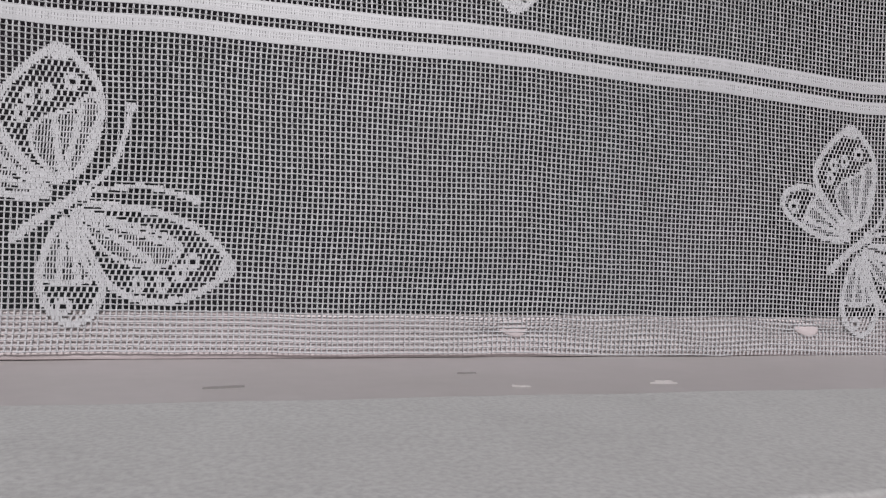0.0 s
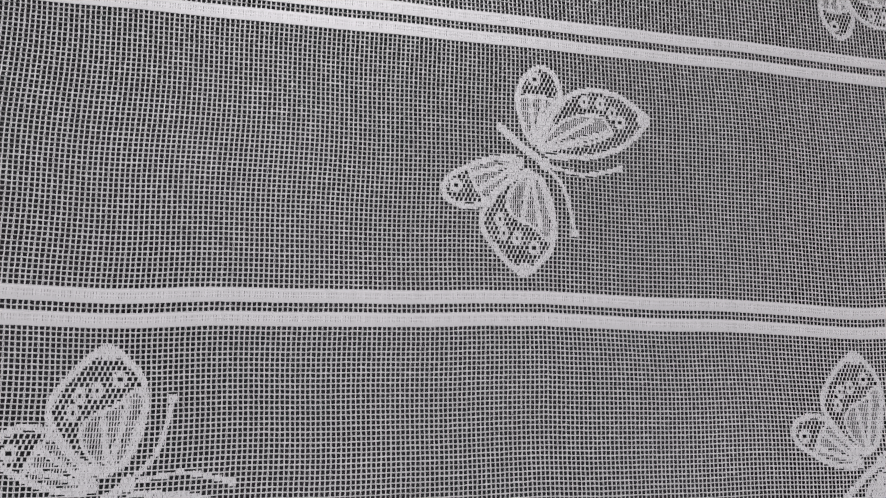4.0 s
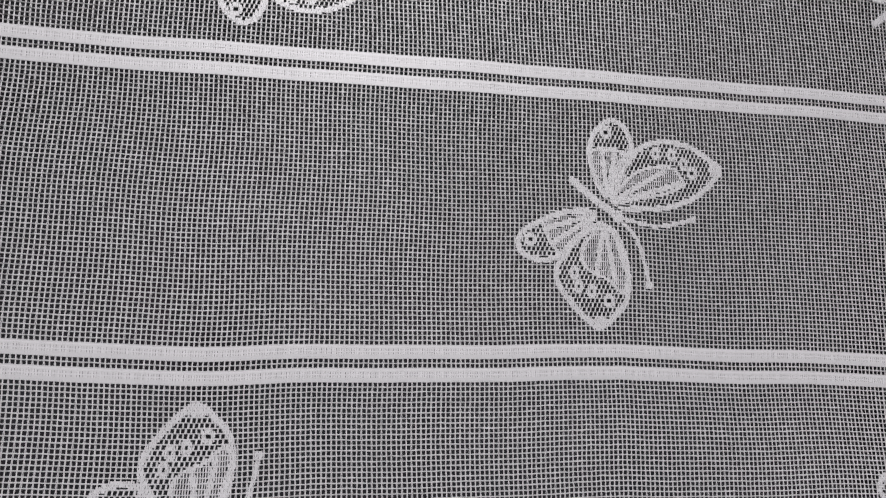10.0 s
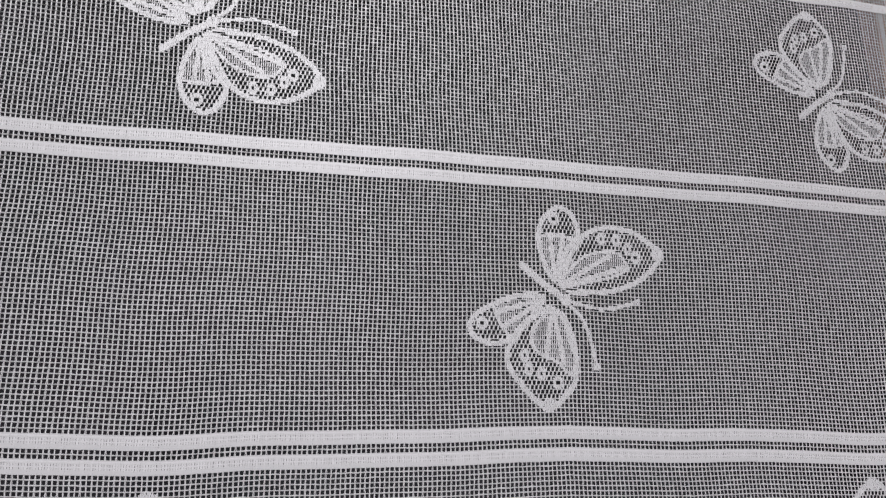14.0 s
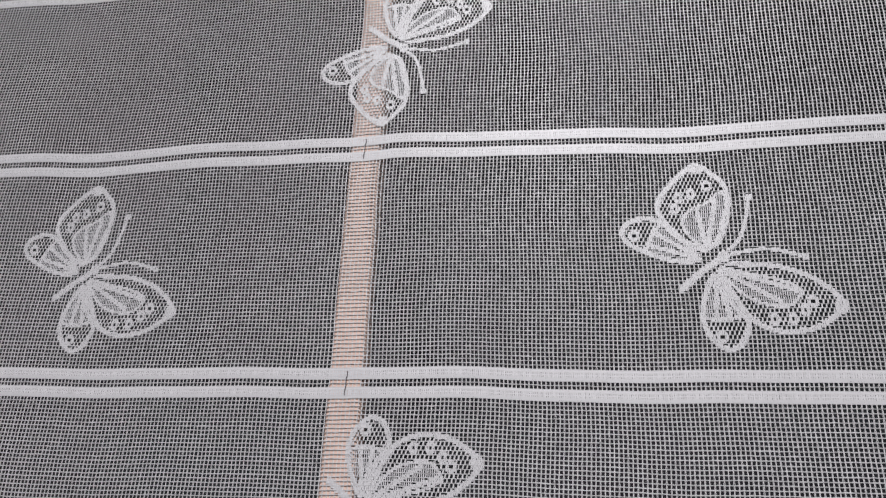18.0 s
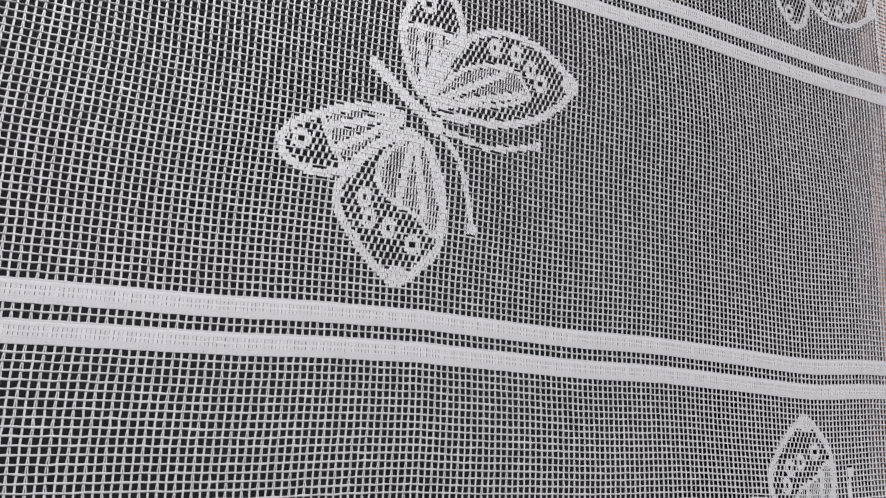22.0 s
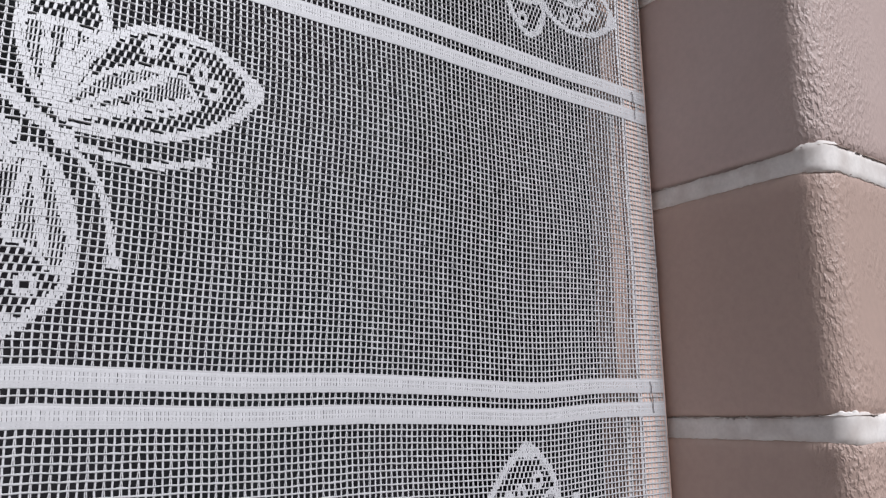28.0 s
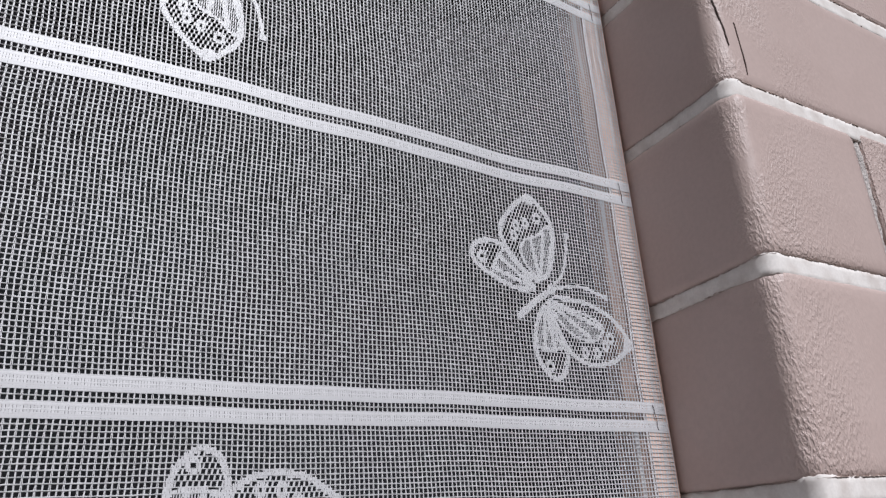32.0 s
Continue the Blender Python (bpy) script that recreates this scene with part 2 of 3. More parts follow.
def warp(x, y, z):
    """How the stretched cloth lies: shallow waves, a sag in the stripes, and pulls towards the pins."""
    x, y, z = np.broadcast_arrays(np.asarray(x, float), np.asarray(y, float), np.asarray(z, float))
    dz = 0.00016 * np.sin(x * 61 + z * 9) + 0.0001 * np.sin(x * 140 + z * 40)
    level = (z - BAND0) / PITCH
    for k in range(ROWS_OF_NET):
        dz = dz + np.clip(1 - np.abs(level - k), 0, 1) * drawn(x, k)
    dx = 0.0003 * np.sin(z * 42 + x * 5) + 0.00025 * np.sin(z * 118 + x * 31)
    dy = -0.0009 - 0.0009 * np.sin(x * 17 + z * 21) * np.sin(z * 30 + 1.0) + 0.0003 * np.sin(x * 75 - z * 33)
    near = 0.0
    for member in (0.0, (MULL_L + MULL_R) / 2, (LEFT_L + LEFT_R) / 2):
        near = np.maximum(near, np.exp(-((x - member) / 0.018) ** 2))
    near = np.maximum(near, np.exp(-((z - 0.039) / 0.014) ** 2))
    dy = dy * (1 - near)                        # it lies against the frame
    for px, pz in PINS:
        r2 = ((x - px) / 0.014) ** 2 + ((z - pz) / 0.006) ** 2
        pull = np.exp(-r2)
        dz = dz + 0.25 * pull * (pz - z)
        dy = dy + 0.0006 * pull * np.sin((z - pz) * 3200)
    creased = np.exp(-((z - 0.0415) / 0.007) ** 2) * np.clip((x + 0.20) / 0.03, 0, 1) * np.clip((0.0 - x) / 0.02, 0, 1)
    dz = dz + creased * (0.0004 * np.sin(x * 170 + z * 300) + 0.0003 * np.sin(x * 71 - z * 500))
    return np.stack([x + dx, y + dy, z + dz], -1)


def jitter(shape, size, seed):
    return np.random.default_rng(seed).normal(0, size, shape)


# ---- the butterfly, drawn on the meshes of the net (millimetres from its middle) ----
OPEN, FULL, SLIT, LOOSE, HOLE = 0, 1, 2, 3, 4


def smooth_loop(points, n=8):
    p = np.array(points, float)
    a, b, c, d = np.roll(p, 1, 0), p, np.roll(p, -1, 0), np.roll(p, -2, 0)
    out = []
    for k in range(n):
        t = k / n
        out.append(0.5 * (2 * b + (c - a) * t + (2 * a - 5 * b + 4 * c - d) * t ** 2 + (3 * b - a - 3 * c + d) * t ** 3))
    return np.stack(out, 1).reshape(-1, 2)


def to_line(q, a, b):
    ab = b - a
    t = np.clip(((q - a) @ ab) / (ab @ ab + 1e-9), 0, 1)
    return np.linalg.norm(q - a - t[..., None] * ab, axis=-1)


def to_path(q, pts, closed=False):
    pts = np.array(pts, float)
    ends = np.roll(pts, -1, 0) if closed else pts[1:]
    return np.min([to_line(q, a, b) for a, b in zip(pts, ends)], axis=0)


def within(q, loop):
    x, y = q[..., 0], q[..., 1]
    hit = np.zeros(x.shape, bool)
    for (x0, y0), (x1, y1) in zip(loop, np.roll(loop, -1, 0)):
        cross = ((y0 > y) != (y1 > y)) & (x < (x1 - x0) * (y - y0) / (y1 - y0 + 1e-12) + x0)
        hit ^= cross
    return hit


WINGS = [
    # outline, root, inner field (or the reach at which the field ends), eyes, vein tips
    dict(edge=[(1.2, 8.3), (-4.0, 15.9), (-5.9, 25.4), (-4.1, 33.1), (2.1, 38.6), (7.6, 36.8), (10.7, 31.0), (10.9, 26.7), (6.5, 20.4)],
         root=(1.2, 8.3), reach=18.5, eyes=[(1.1, 33.2, 1.0)], veins=[(-0.8, 27), (4.6, 26.5)]),
    dict(edge=[(1.7, 5.7), (6.4, 17.7), (11.1, 26.1), (16.9, 30.4), (24.9, 32.2), (34.1, 30.6), (40.8, 26.7), (46.4, 22.1), (43.7, 16.9),
               (37.6, 11.1), (30.5, 7.4), (22.5, 5.0), (12.5, 4.0), (4.8, 3.8)],
         root=(1.7, 5.7), inner=[(2.7, 5.8), (7.4, 13.5), (13.1, 18.7), (19.9, 21.3), (26.7, 21.3), (29.9, 18.2), (30.9, 15.0),
                                 (23.9, 11.3), (16.0, 9.2), (7.1, 6.6)],
         eyes=[(20.1, 26.3, 0.8), (26.1, 26.7, 0.8), (30.8, 23.8, 0.8), (35.0, 20.3, 1.1)], veins=[(23.5, 20.0), (29.5, 15.5)], tip=(46.4, 22.1)),
    dict(edge=[(-3.8, 2.3), (-10.1, 3.5), (-17.5, 2.1), (-24.8, -0.9), (-30.9, -4.7), (-33.2, -8.3), (-32.5, -12.3), (-29.0, -15.1),
               (-22.9, -16.3), (-17.2, -14.6), (-13.6, -10.4), (-7.1, -4.0)],
         root=(-3.0, 2.0), reach=21.0, eyes=[(-27.4, -7.8, 1.0)], veins=[(-24, -4.5), (-19.5, -9)]),
    dict(edge=[(-0.7, -1.7), (4.5, -5.5), (7.5, -13.6), (8.8, -21.7), (8.0, -29.8), (3.5, -35.8), (-2.3, -40.3), (-6.9, -38.0),
               (-12.9, -32.2), (-17.9, -25.5), (-19.4, -19.7), (-17.2, -14.6), (-11.4, -7.3), (-3.9, -1.8)],
         root=(-0.7, -1.7), inner=[(-1.3, -2.7), (-7.2, -8.1), (-9.5, -14.3), (-6.4, -19.2), (-0.2, -22.0), (6.0, -26.8), (7.7, -21.7),
                                   (5.3, -13.7), (3.4, -6.6)],
         eyes=[(-12.7, -20.1, 0.8), (-10.6, -24.3, 0.8), (-6.1, -27.2, 0.8), (0.0, -30.0, 1.1)], veins=[(-3.8, -19.5), (3.2, -23)], tip=(-2.3, -40.3)),
]
FEELERS = [[(5.8, 0.7), (12.3, -0.5), (20.0, -1.4), (27.9, 0.1), (34.6, 2.2)], [(6.8, -1.3), (11.5, -6.3), (14.0, -13.4), (15.8, -21.5), (16.2, -23.6)]]
TRUNK = [(-12.0, 14.4), (-3.7, 7.0), (4.8, 1.2)]
U0, U1, V0, V1 = -23, 31, 0, 55     # meshes round a motif


def butterfly_cells(flip, nx=2, nz=1):
    """The kind of filling round a motif, at nx by nz spots a mesh. flip: the motif of the other rows, upside down."""
    u = (np.arange(nx * U0, nx * U1) + 0.5) * CX * 1000 / nx
    v = ((np.arange(nz * V0, nz * V1) + 0.5) / nz - 27.5) * CZ * 1000
    q = np.stack(np.meshgrid(u, -v if flip else v, indexing="ij"), -1)
    kind, eyes = np.zeros(q.shape[:2], int), []
    for wing in WINGS:
        loop = smooth_loop(wing["edge"])
        inside, rim = within(q, loop), to_path(q, loop, True)
        root = np.array(wing["root"])
        far = np.linalg.norm(q - root, axis=-1)
        kind[inside] = LOOSE
        if "inner" in wing:
            lens = smooth_loop(wing["inner"])
            field = within(q, lens) & inside
            kind[field] = SLIT
            kind[inside & (to_path(q, lens, True) < 0.60)] = FULL
        else:
            field = inside & (far < wing["reach"])
            kind[field] = SLIT
            kind[inside & (abs(far - wing["reach"]) < 0.7)] = FULL
        for tip in wing["veins"]:
            kind[field & (to_line(q, root, np.array(tip, float)) < 0.95)] = FULL
        for ex, ey, r in wing["eyes"]:
            cx, cz = CX * 1000, CZ * 1000
            off = abs(q - ((math.floor(ex / cx) + 0.5) * cx, round(ey / cz) * cz))
            eyes.append((off[..., 0] < cx * (0.5 if r > 0.9 else 0.27)) & (off[..., 1] < cz / 2))
            kind[inside & (off[..., 0] < r + 1.0) & (off[..., 1] < 2.2) & (off.sum(-1) < r + 2.3)] = FULL
        kind[inside & (rim < 1.6)] = FULL
        kind[~inside & (rim < 0.4)] = FULL
        if "tip" in wing:
            kind[inside & (np.linalg.norm(q - wing["tip"], axis=-1) < 4.6)] = FULL
    for e in eyes:
        kind[e] = HOLE
    trunk = to_path(q, TRUNK)
    ring = (trunk > 1.4) & (trunk < 2.9) & (np.linalg.norm(q - (6.0, 0.5), axis=-1) > 2.6)
    kind[ring & (q[..., 0] > -7)] = OPEN
    kind[trunk < 1.35] = FULL
    kind[np.linalg.norm(q - (5.0, 1.0), axis=-1) < 2.3] = FULL
    for f in FEELERS:
        line = smooth_loop(f + f[-2:0:-1], 6)
        kind[(to_path(q, line, True) < 0.72) & (kind != FULL)] = FULL
        kind[np.linalg.norm(q - f[-1], axis=-1) < 1.45] = FULL
    return kind


CELLS = {False: butterfly_cells(False), True: butterfly_cells(True)}
FINE = {False: butterfly_cells(False, 4, 2) == FULL, True: butterfly_cells(True, 4, 2) == FULL}


# ---- the net's lines ----
z_lines, row_kind = [], []          # row_kind: m mesh, s stripe
for r in range(ROWS_OF_NET):
    base = BAND0 + (r - 1) * PITCH + EDGE
    for j in range(55):
        z_lines.append(base + j * CZ)
        row_kind.append("m")
    top = base + 55 * CZ
    mid = top + EDGE
    for z, k in ((top, "s"), (mid - GAP, "m"), (mid, "m"), (mid + GAP, "s")):
        z_lines.append(z)
        row_kind.append(k)
z_lines.append(BAND0 + (ROWS_OF_NET - 1) * PITCH + EDGE)
z_lines = np.array(z_lines)
row_kind = np.array(row_kind)
NJ = len(row_kind)
x_lines = X_MID + np.arange(I0, I1 + 1) * CX
NI = I1 - I0

# which meshes belong to a motif or a stripe
kinds = np.zeros((2 * NI, NJ), int)     # two halves a mesh
motifs = []
for r in range(ROWS_OF_NET):
    upside = r % 2 == 0
    for k in range(-3, 2):
        centre = 83 * (1 if upside else 0) + 166 * k
        lo, hi = centre + U0 - I0, centre + U1 - I0
        if hi <= 0 or lo >= NI:
            continue
        j0 = r * 59
        a, b = max(lo, 0), min(hi, NI)
        cells = CELLS[upside][2 * (a - lo):2 * (b - lo)]
        kinds[2 * a:2 * b, j0:j0 + 55] = np.maximum(kinds[2 * a:2 * b, j0:j0 + 55], cells)
        motifs.append((a, b, j0, cells, FINE[upside][4 * (a - lo):4 * (b - lo)]))
zc = (z_lines[:-1] + z_lines[1:]) / 2
xc = (x_lines[:-1] + x_lines[1:]) / 2
alive = zc[None, :] > foot(xc)[:, None]
stripe = row_kind == "s"
ROUND = 0.00034         # how far a weft thread stands proud
FLAT = 0.00025          # and an upright one


def strips(xa, za, xb, zb, half, proud, lift=0.0, seed=1, wob=0.00003):
    """Thin rounded threads from (xa, za) to (xb, zb), one island each: three long edges with the middle one proud."""
    n = len(xa)
    d = np.stack([xb - xa, zb - za], -1)
    d /= np.linalg.norm(d, axis=-1, keepdims=True) + 1e-12
    side = np.stack([-d[:, 1], d[:, 0]], -1) * np.broadcast_to(np.asarray(half, float), (n,))[:, None]
    g = np.random.default_rng(seed)
    out = []
    for x, z in ((xa, za), (xb, zb)):
        ex, ez = x + g.normal(0, wob, n), z + g.normal(0, wob, n)
        out.append(warp(ex - side[:, 0], lift, ez - side[:, 1]))
        out.append(warp(ex, lift - proud, ez))
        out.append(warp(ex + side[:, 0], lift, ez + side[:, 1]))
    v = np.stack(out, 1)
    i = np.arange(n)[:, None] * 6
    f = np.concatenate([i + (0, 1, 4, 3), i + (1, 2, 5, 4)], 0)
    return v.reshape(-1, 3), f


def joined(pieces):
    vs, fs, n = [], [], 0
    for v, f in pieces:
        vs.append(v)
        fs.append(f + n)
        n += len(v)
    return np.concatenate(vs), np.concatenate(fs)


def net_mesh():
    pieces = []
    # horizontal threads: one running strip a line
    loose = np.isin(kinds[0::2], (LOOSE, SLIT)) & np.isin(kinds[1::2], (LOOSE, SLIT))
    thin = np.zeros((NI + 1, NJ + 1), bool)
    thin[1:NI, 1:NJ] = loose[:-1, :-1] & loose[1:, :-1] & loose[:-1, 1:] & loose[1:, 1:]
    w = np.where(thin, 0.072, 0.122) * CZ * (1 + jitter((NI + 1, NJ + 1), 0.13, 5))
    xx = np.broadcast_to(x_lines[:, None], (NI + 1, NJ + 1)) + jitter((NI + 1, NJ + 1), 0.00006, 3)
    zz = np.broadcast_to(z_lines[None, :], (NI + 1, NJ + 1)) + jitter((NI + 1, NJ + 1), 0.00005, 4)
    v = np.stack([warp(xx, 0, zz - w), warp(xx, -ROUND, zz), warp(xx, 0, zz + w)], 2).reshape(-1, 3)
    i, j = np.meshgrid(np.arange(NI), np.arange(NJ + 1), indexing="ij")
    keep = np.ones((NI, NJ + 1), bool)
    keep &= z_lines[None, :] > foot(xc)[:, None]
    i, j = i[keep], j[keep]
    a = (i * (NJ + 1) + j) * 3
    b = ((i + 1) * (NJ + 1) + j) * 3
    pieces.append((v, np.concatenate([np.stack([a, b, b + 1, a + 1], -1), np.stack([a + 1, b + 1, b + 2, a + 2], -1)])))
    # upright threads: every second one splits into two strands below each knot
    i, j = np.meshgrid(np.arange(NI + 1), np.arange(NJ), indexing="ij")
    left = np.zeros((NI + 1, NJ), int)
    right = np.zeros((NI + 1, NJ), int)
    left[1:], right[:-1] = kinds[1::2], kinds[0::2]
    ok = np.zeros((NI + 1, NJ), bool)
    ok[1:] |= alive
    ok[:-1] |= alive
    ok &= ~stripe[None, :]
    ok &= ((left == OPEN) | (right == OPEN)) & (left != HOLE) & (right != HOLE)
    even = ok & (i % 2 == 0)
    ie, je = i[even], j[even]
    lean = jitter((NI + 1, NJ + 1), 0.00004, 7)
    pieces.append(strips(x_lines[ie] + lean[ie, je], z_lines[je], x_lines[ie] + lean[ie, je + 1], z_lines[je + 1], 0.128 * CX, FLAT, seed=8))
    odd = ok & (i % 2 == 1)
    io, jo = i[odd], j[odd]
    for s in (-1, 1):
        pieces.append(strips(x_lines[io] + lean[io, jo] + s * 0.13 * CX, z_lines[jo], x_lines[io] + lean[io, jo + 1] + s * 0.05 * CX, z_lines[jo + 1],
                             0.072 * CX, FLAT * 0.8, seed=9 + s))
    return mesh_of("net", *joined(pieces), THREAD)


def motif_mesh(a, b, j0, cells, fine, seed):
    pieces = []
    h, j = np.meshgrid(np.arange(2 * a, 2 * b), np.arange(j0, j0 + 55), indexing="ij")
    ok = np.repeat(alive[a:b, j0:j0 + 55], 2, axis=0)
    x0 = x_lines[0]

    def add(m, half, lift, shear=0.0, shift=0.0, n=0):
        hh, jj = h[m & ok], j[m & ok]
        x = x0 + (hh + 0.5 + shift) * CX / 2
        g = np.random.default_rng(seed + n)
        thick = half * CX * (1 + g.normal(0, 0.12, len(hh)))
        pieces.append(strips(x - shear * CX, z_lines[jj] - 0.00006, x + shear * CX, z_lines[jj + 1] + 0.00006, thick, 0.00020, lift, seed + n + 5, 0.00005))

    # dense filling, in quarter columns and half rows, so that its outline runs smoothly
    q, k = np.nonzero(fine & np.repeat(np.repeat(alive[a:b, j0:j0 + 55], 4, axis=0), 2, axis=1))
    g = np.random.default_rng(seed)
    jj, half = j0 + k // 2, (k % 2) / 2
    low = z_lines[jj] + half * (z_lines[jj + 1] - z_lines[jj])
    high = low + (z_lines[jj + 1] - z_lines[jj]) / 2
    xq = x0 + (a + (q + 0.5) / 4) * CX + g.normal(0, 0.00004, len(q))
    pieces.append(strips(xq, low - 0.00008, xq, high + 0.00008, 0.121 * CX * (1 + g.normal(0, 0.10, len(q))), 0.00018, -0.00014, seed + 5, 0.00005))
    add(cells == SLIT, 0.122, -0.00008, 0.03, n=2)
    add((cells == LOOSE) & ((h + j) % 2 == 0), 0.172, -0.00008, 0.07, n=3)
    # thicker weft through the filled meshes
    m = (cells == FULL) & ok
    hh, jj = h[m], j[m]
    xa = x0 + hh * CX / 2
    pieces.append(strips(xa, z_lines[jj], xa + CX / 2, z_lines[jj], np.full(len(hh), 0.13 * CZ), 0.0001, 0.0, seed + 60))
    return mesh_of("butterfly_motif", *joined(pieces), THREAD)


def stripe_mesh(j, seed):
    z0, z1 = z_lines[j], z_lines[j + 1]
    h = z1 - z0
    pieces = []
    n = NI * 2
    x = x_lines[0] + (np.arange(n) + 0.5) * CX / 2
    pieces.append(strips(x, np.full(n, z0), x, np.full(n, z1), np.full(n, 0.226 * CX), 0.00012, -0.0002, seed))
    g = np.random.default_rng(seed)
    for lo, hi, lines in ((-0.06, 0.31, 3), (0.47, 0.56, 1), (0.75, 1.06, 3)):
        for m in range(lines):
            mid = z0 + (lo + (hi - lo) * (m + 0.5) / lines) * h
            half = (hi - lo) / lines / 2 * h * (1.0 + g.normal(0, 0.10, NI + 1))
            zz = mid + g.normal(0, 0.00003, NI + 1)
            v = np.stack([warp(x_lines, -0.00026, zz - half), warp(x_lines, -0.00040 + g.normal(0, 0.00003, NI + 1), zz), warp(x_lines, -0.00026, zz + half)], 1)
            p = np.arange(NI)[:, None] * 3
            pieces.append((v.reshape(-1, 3), np.concatenate([p + (0, 3, 4, 1), p + (1, 4, 5, 2)])))
    return mesh_of("woven_stripe", *joined(pieces), THREAD)


curtain = tagged(new("lace_curtain"), "white lace net curtain with woven butterflies, stretched over a window frame", "curtain")
net = part("net", net_mesh(), THREAD, curtain, "open white square-mesh netting")
for n, (a, b, j0, cells, fine) in enumerate(motifs):
    part("butterfly_motif", motif_mesh(a, b, j0, cells, fine, 100 * n), THREAD, curtain, "densely woven white butterfly")
for j in np.nonzero(stripe)[0]:
    part("woven_stripe", stripe_mesh(int(j), 9000 + int(j)), THREAD, curtain, "dense white woven stripe")


def hem_mesh(xa, xb, back, seed):
    """The turned-over border: a second layer of meshes behind the first, pressed together."""
    pieces = []
    n = 3
    xs = np.linspace(xa, xb, n + 1) + jitter(n + 1, 0.0001, seed)
    zs = np.arange(foot(xb), z_lines[-1], CZ * 1.02)
    zs = zs + jitter(len(zs), 0.0001, seed + 1)
    x, z = np.meshgrid(xs, zs, indexing="ij")
    pieces.append(strips(x[:, :-1].ravel(), z[:, :-1].ravel(), x[:, 1:].ravel(), z[:, 1:].ravel(), 0.055 * CX, ROUND, back, seed + 2))
    for edge, w in ((xa, 0.00016), (xb, 0.0003)):
        m = len(zs) - 1
        pieces.append(strips(np.full(m, edge), zs[:-1], np.full(m, edge), zs[1:], w, ROUND, back, seed + 4, 0.0001))
    return mesh_of("hem", *joined(pieces), THREAD)


part("hem", hem_mesh(BAR_L - 0.0006, x_lines[-1], 0.00005, 501), THREAD, curtain, "turned-over doubled net border")


def hem_fold(z0, z1, seed):
    """A tapering tuck of the border, doubled net that lies bright under each double stripe."""
    n = 26
    zs = np.linspace(z1, z0, n)
    w = 0.0011 * (1 - np.linspace(0, 1, n)) ** 0.8 + 0.0001
    x = np.full(n, -0.0118) + 0.0009 * np.linspace(0, 1, n) ** 2
    pieces = []
    for k in (-0.66, 0.0, 0.66):
        xx = x + k * w
        pieces.append(strips(xx[:-1], zs[:-1], xx[1:], zs[1:], w[:-1] * 0.3, 0.0001, 0.0004, seed + int(k * 10), 0.00003))
    return mesh_of("hem_fold", *joined(pieces), THREAD)


for k in range(ROWS_OF_NET):
    top = BAND0 + k * PITCH - EDGE
    part("hem_fold", hem_fold(top - 0.043, top, 700 + k), THREAD, curtain, "bright tapering tuck in the border")


def stitch(x, z, length, lean):
    bm = bmesh.new()
    n = 7
    rings = []
    for k in range(n):
        s = k / (n - 1) - 0.5
        c = warp(x + lean * s + 0.0002 * math.sin(k * 2.1), -0.00055 - 0.0002 * math.cos(s * 3), z - length * s)
        rings.append([bm.verts.new((c[0] + 0.00016 * math.cos(a), c[1] + 0.00013 * math.sin(a), c[2])) for a in (0, 1.57, 3.14, 4.71)])
    for p, q in zip(rings, rings[1:]):
        for k in range(4):
            bm.faces.new((p[k], p[(k + 1) % 4], q[(k + 1) % 4], q[k]))
    bm.faces.new(rings[0])
    bm.faces.new(rings[-1][::-1])
    return bm


for k in range(ROWS_OF_NET):
    z = BAND0 + k * PITCH
    part("stitch", stitch(0.0002, z, 0.0102, 0.0008), DARK_THREAD, curtain, "dark sewn stitch")
    part("stitch", stitch(-0.4632, z, 0.0096, -0.0003), DARK_THREAD, curtain, "dark sewn stitch")

# ---- the frame that carries the net ----
FRAME_Y0, FRAME_Y1 = 0.0001, 0.0100
frame_ob = tagged(new("screen_frame"), "pinkish cream painted wooden frame behind the net", "window frame")


def upright(x0, x1):
    return box(x0, x1, FRAME_Y0, FRAME_Y1, 0.026, TOP, 0.0012)


part("stile", upright(BAR_L, BAR_R), PAINTED_WOOD, frame_ob)
part("mullion", upright(MULL_L, MULL_R), PAINTED_WOOD, frame_ob)
part("stile", upright(LEFT_L, LEFT_R), PAINTED_WOOD, frame_ob)
# strip for the stile's recessed inner edge, with its shade painted in
part("rebate", box(BAR_L - 0.0078, BAR_L - 0.0002, 0.0022, 0.0110, 0.046, TOP - 0.013, 0.0006), SHADED_EDGE, frame_ob, "inner edge of the stile, its shade put into a brown colour")


def rail(x0, x1, z0, z1, slope):
    bm = box(x0, x1, FRAME_Y0 + 0.0006, FRAME_Y1 - 0.001, z0, z1, 0.001)
    for v in bm.verts:
        v.co.z += v.co.x * slope
    return bm


for x0, x1 in ((MULL_R, BAR_L), (LEFT_R, MULL_L)):
    part("rail", rail(x0, x1, 0.0330, 0.0463, SLOPE), RAIL, frame_ob, "pale pink painted lower rail")
    part("rail", rail(x0, x1, TOP - 0.013, TOP - 0.0005, 0.0), PAINTED_WOOD, frame_ob)


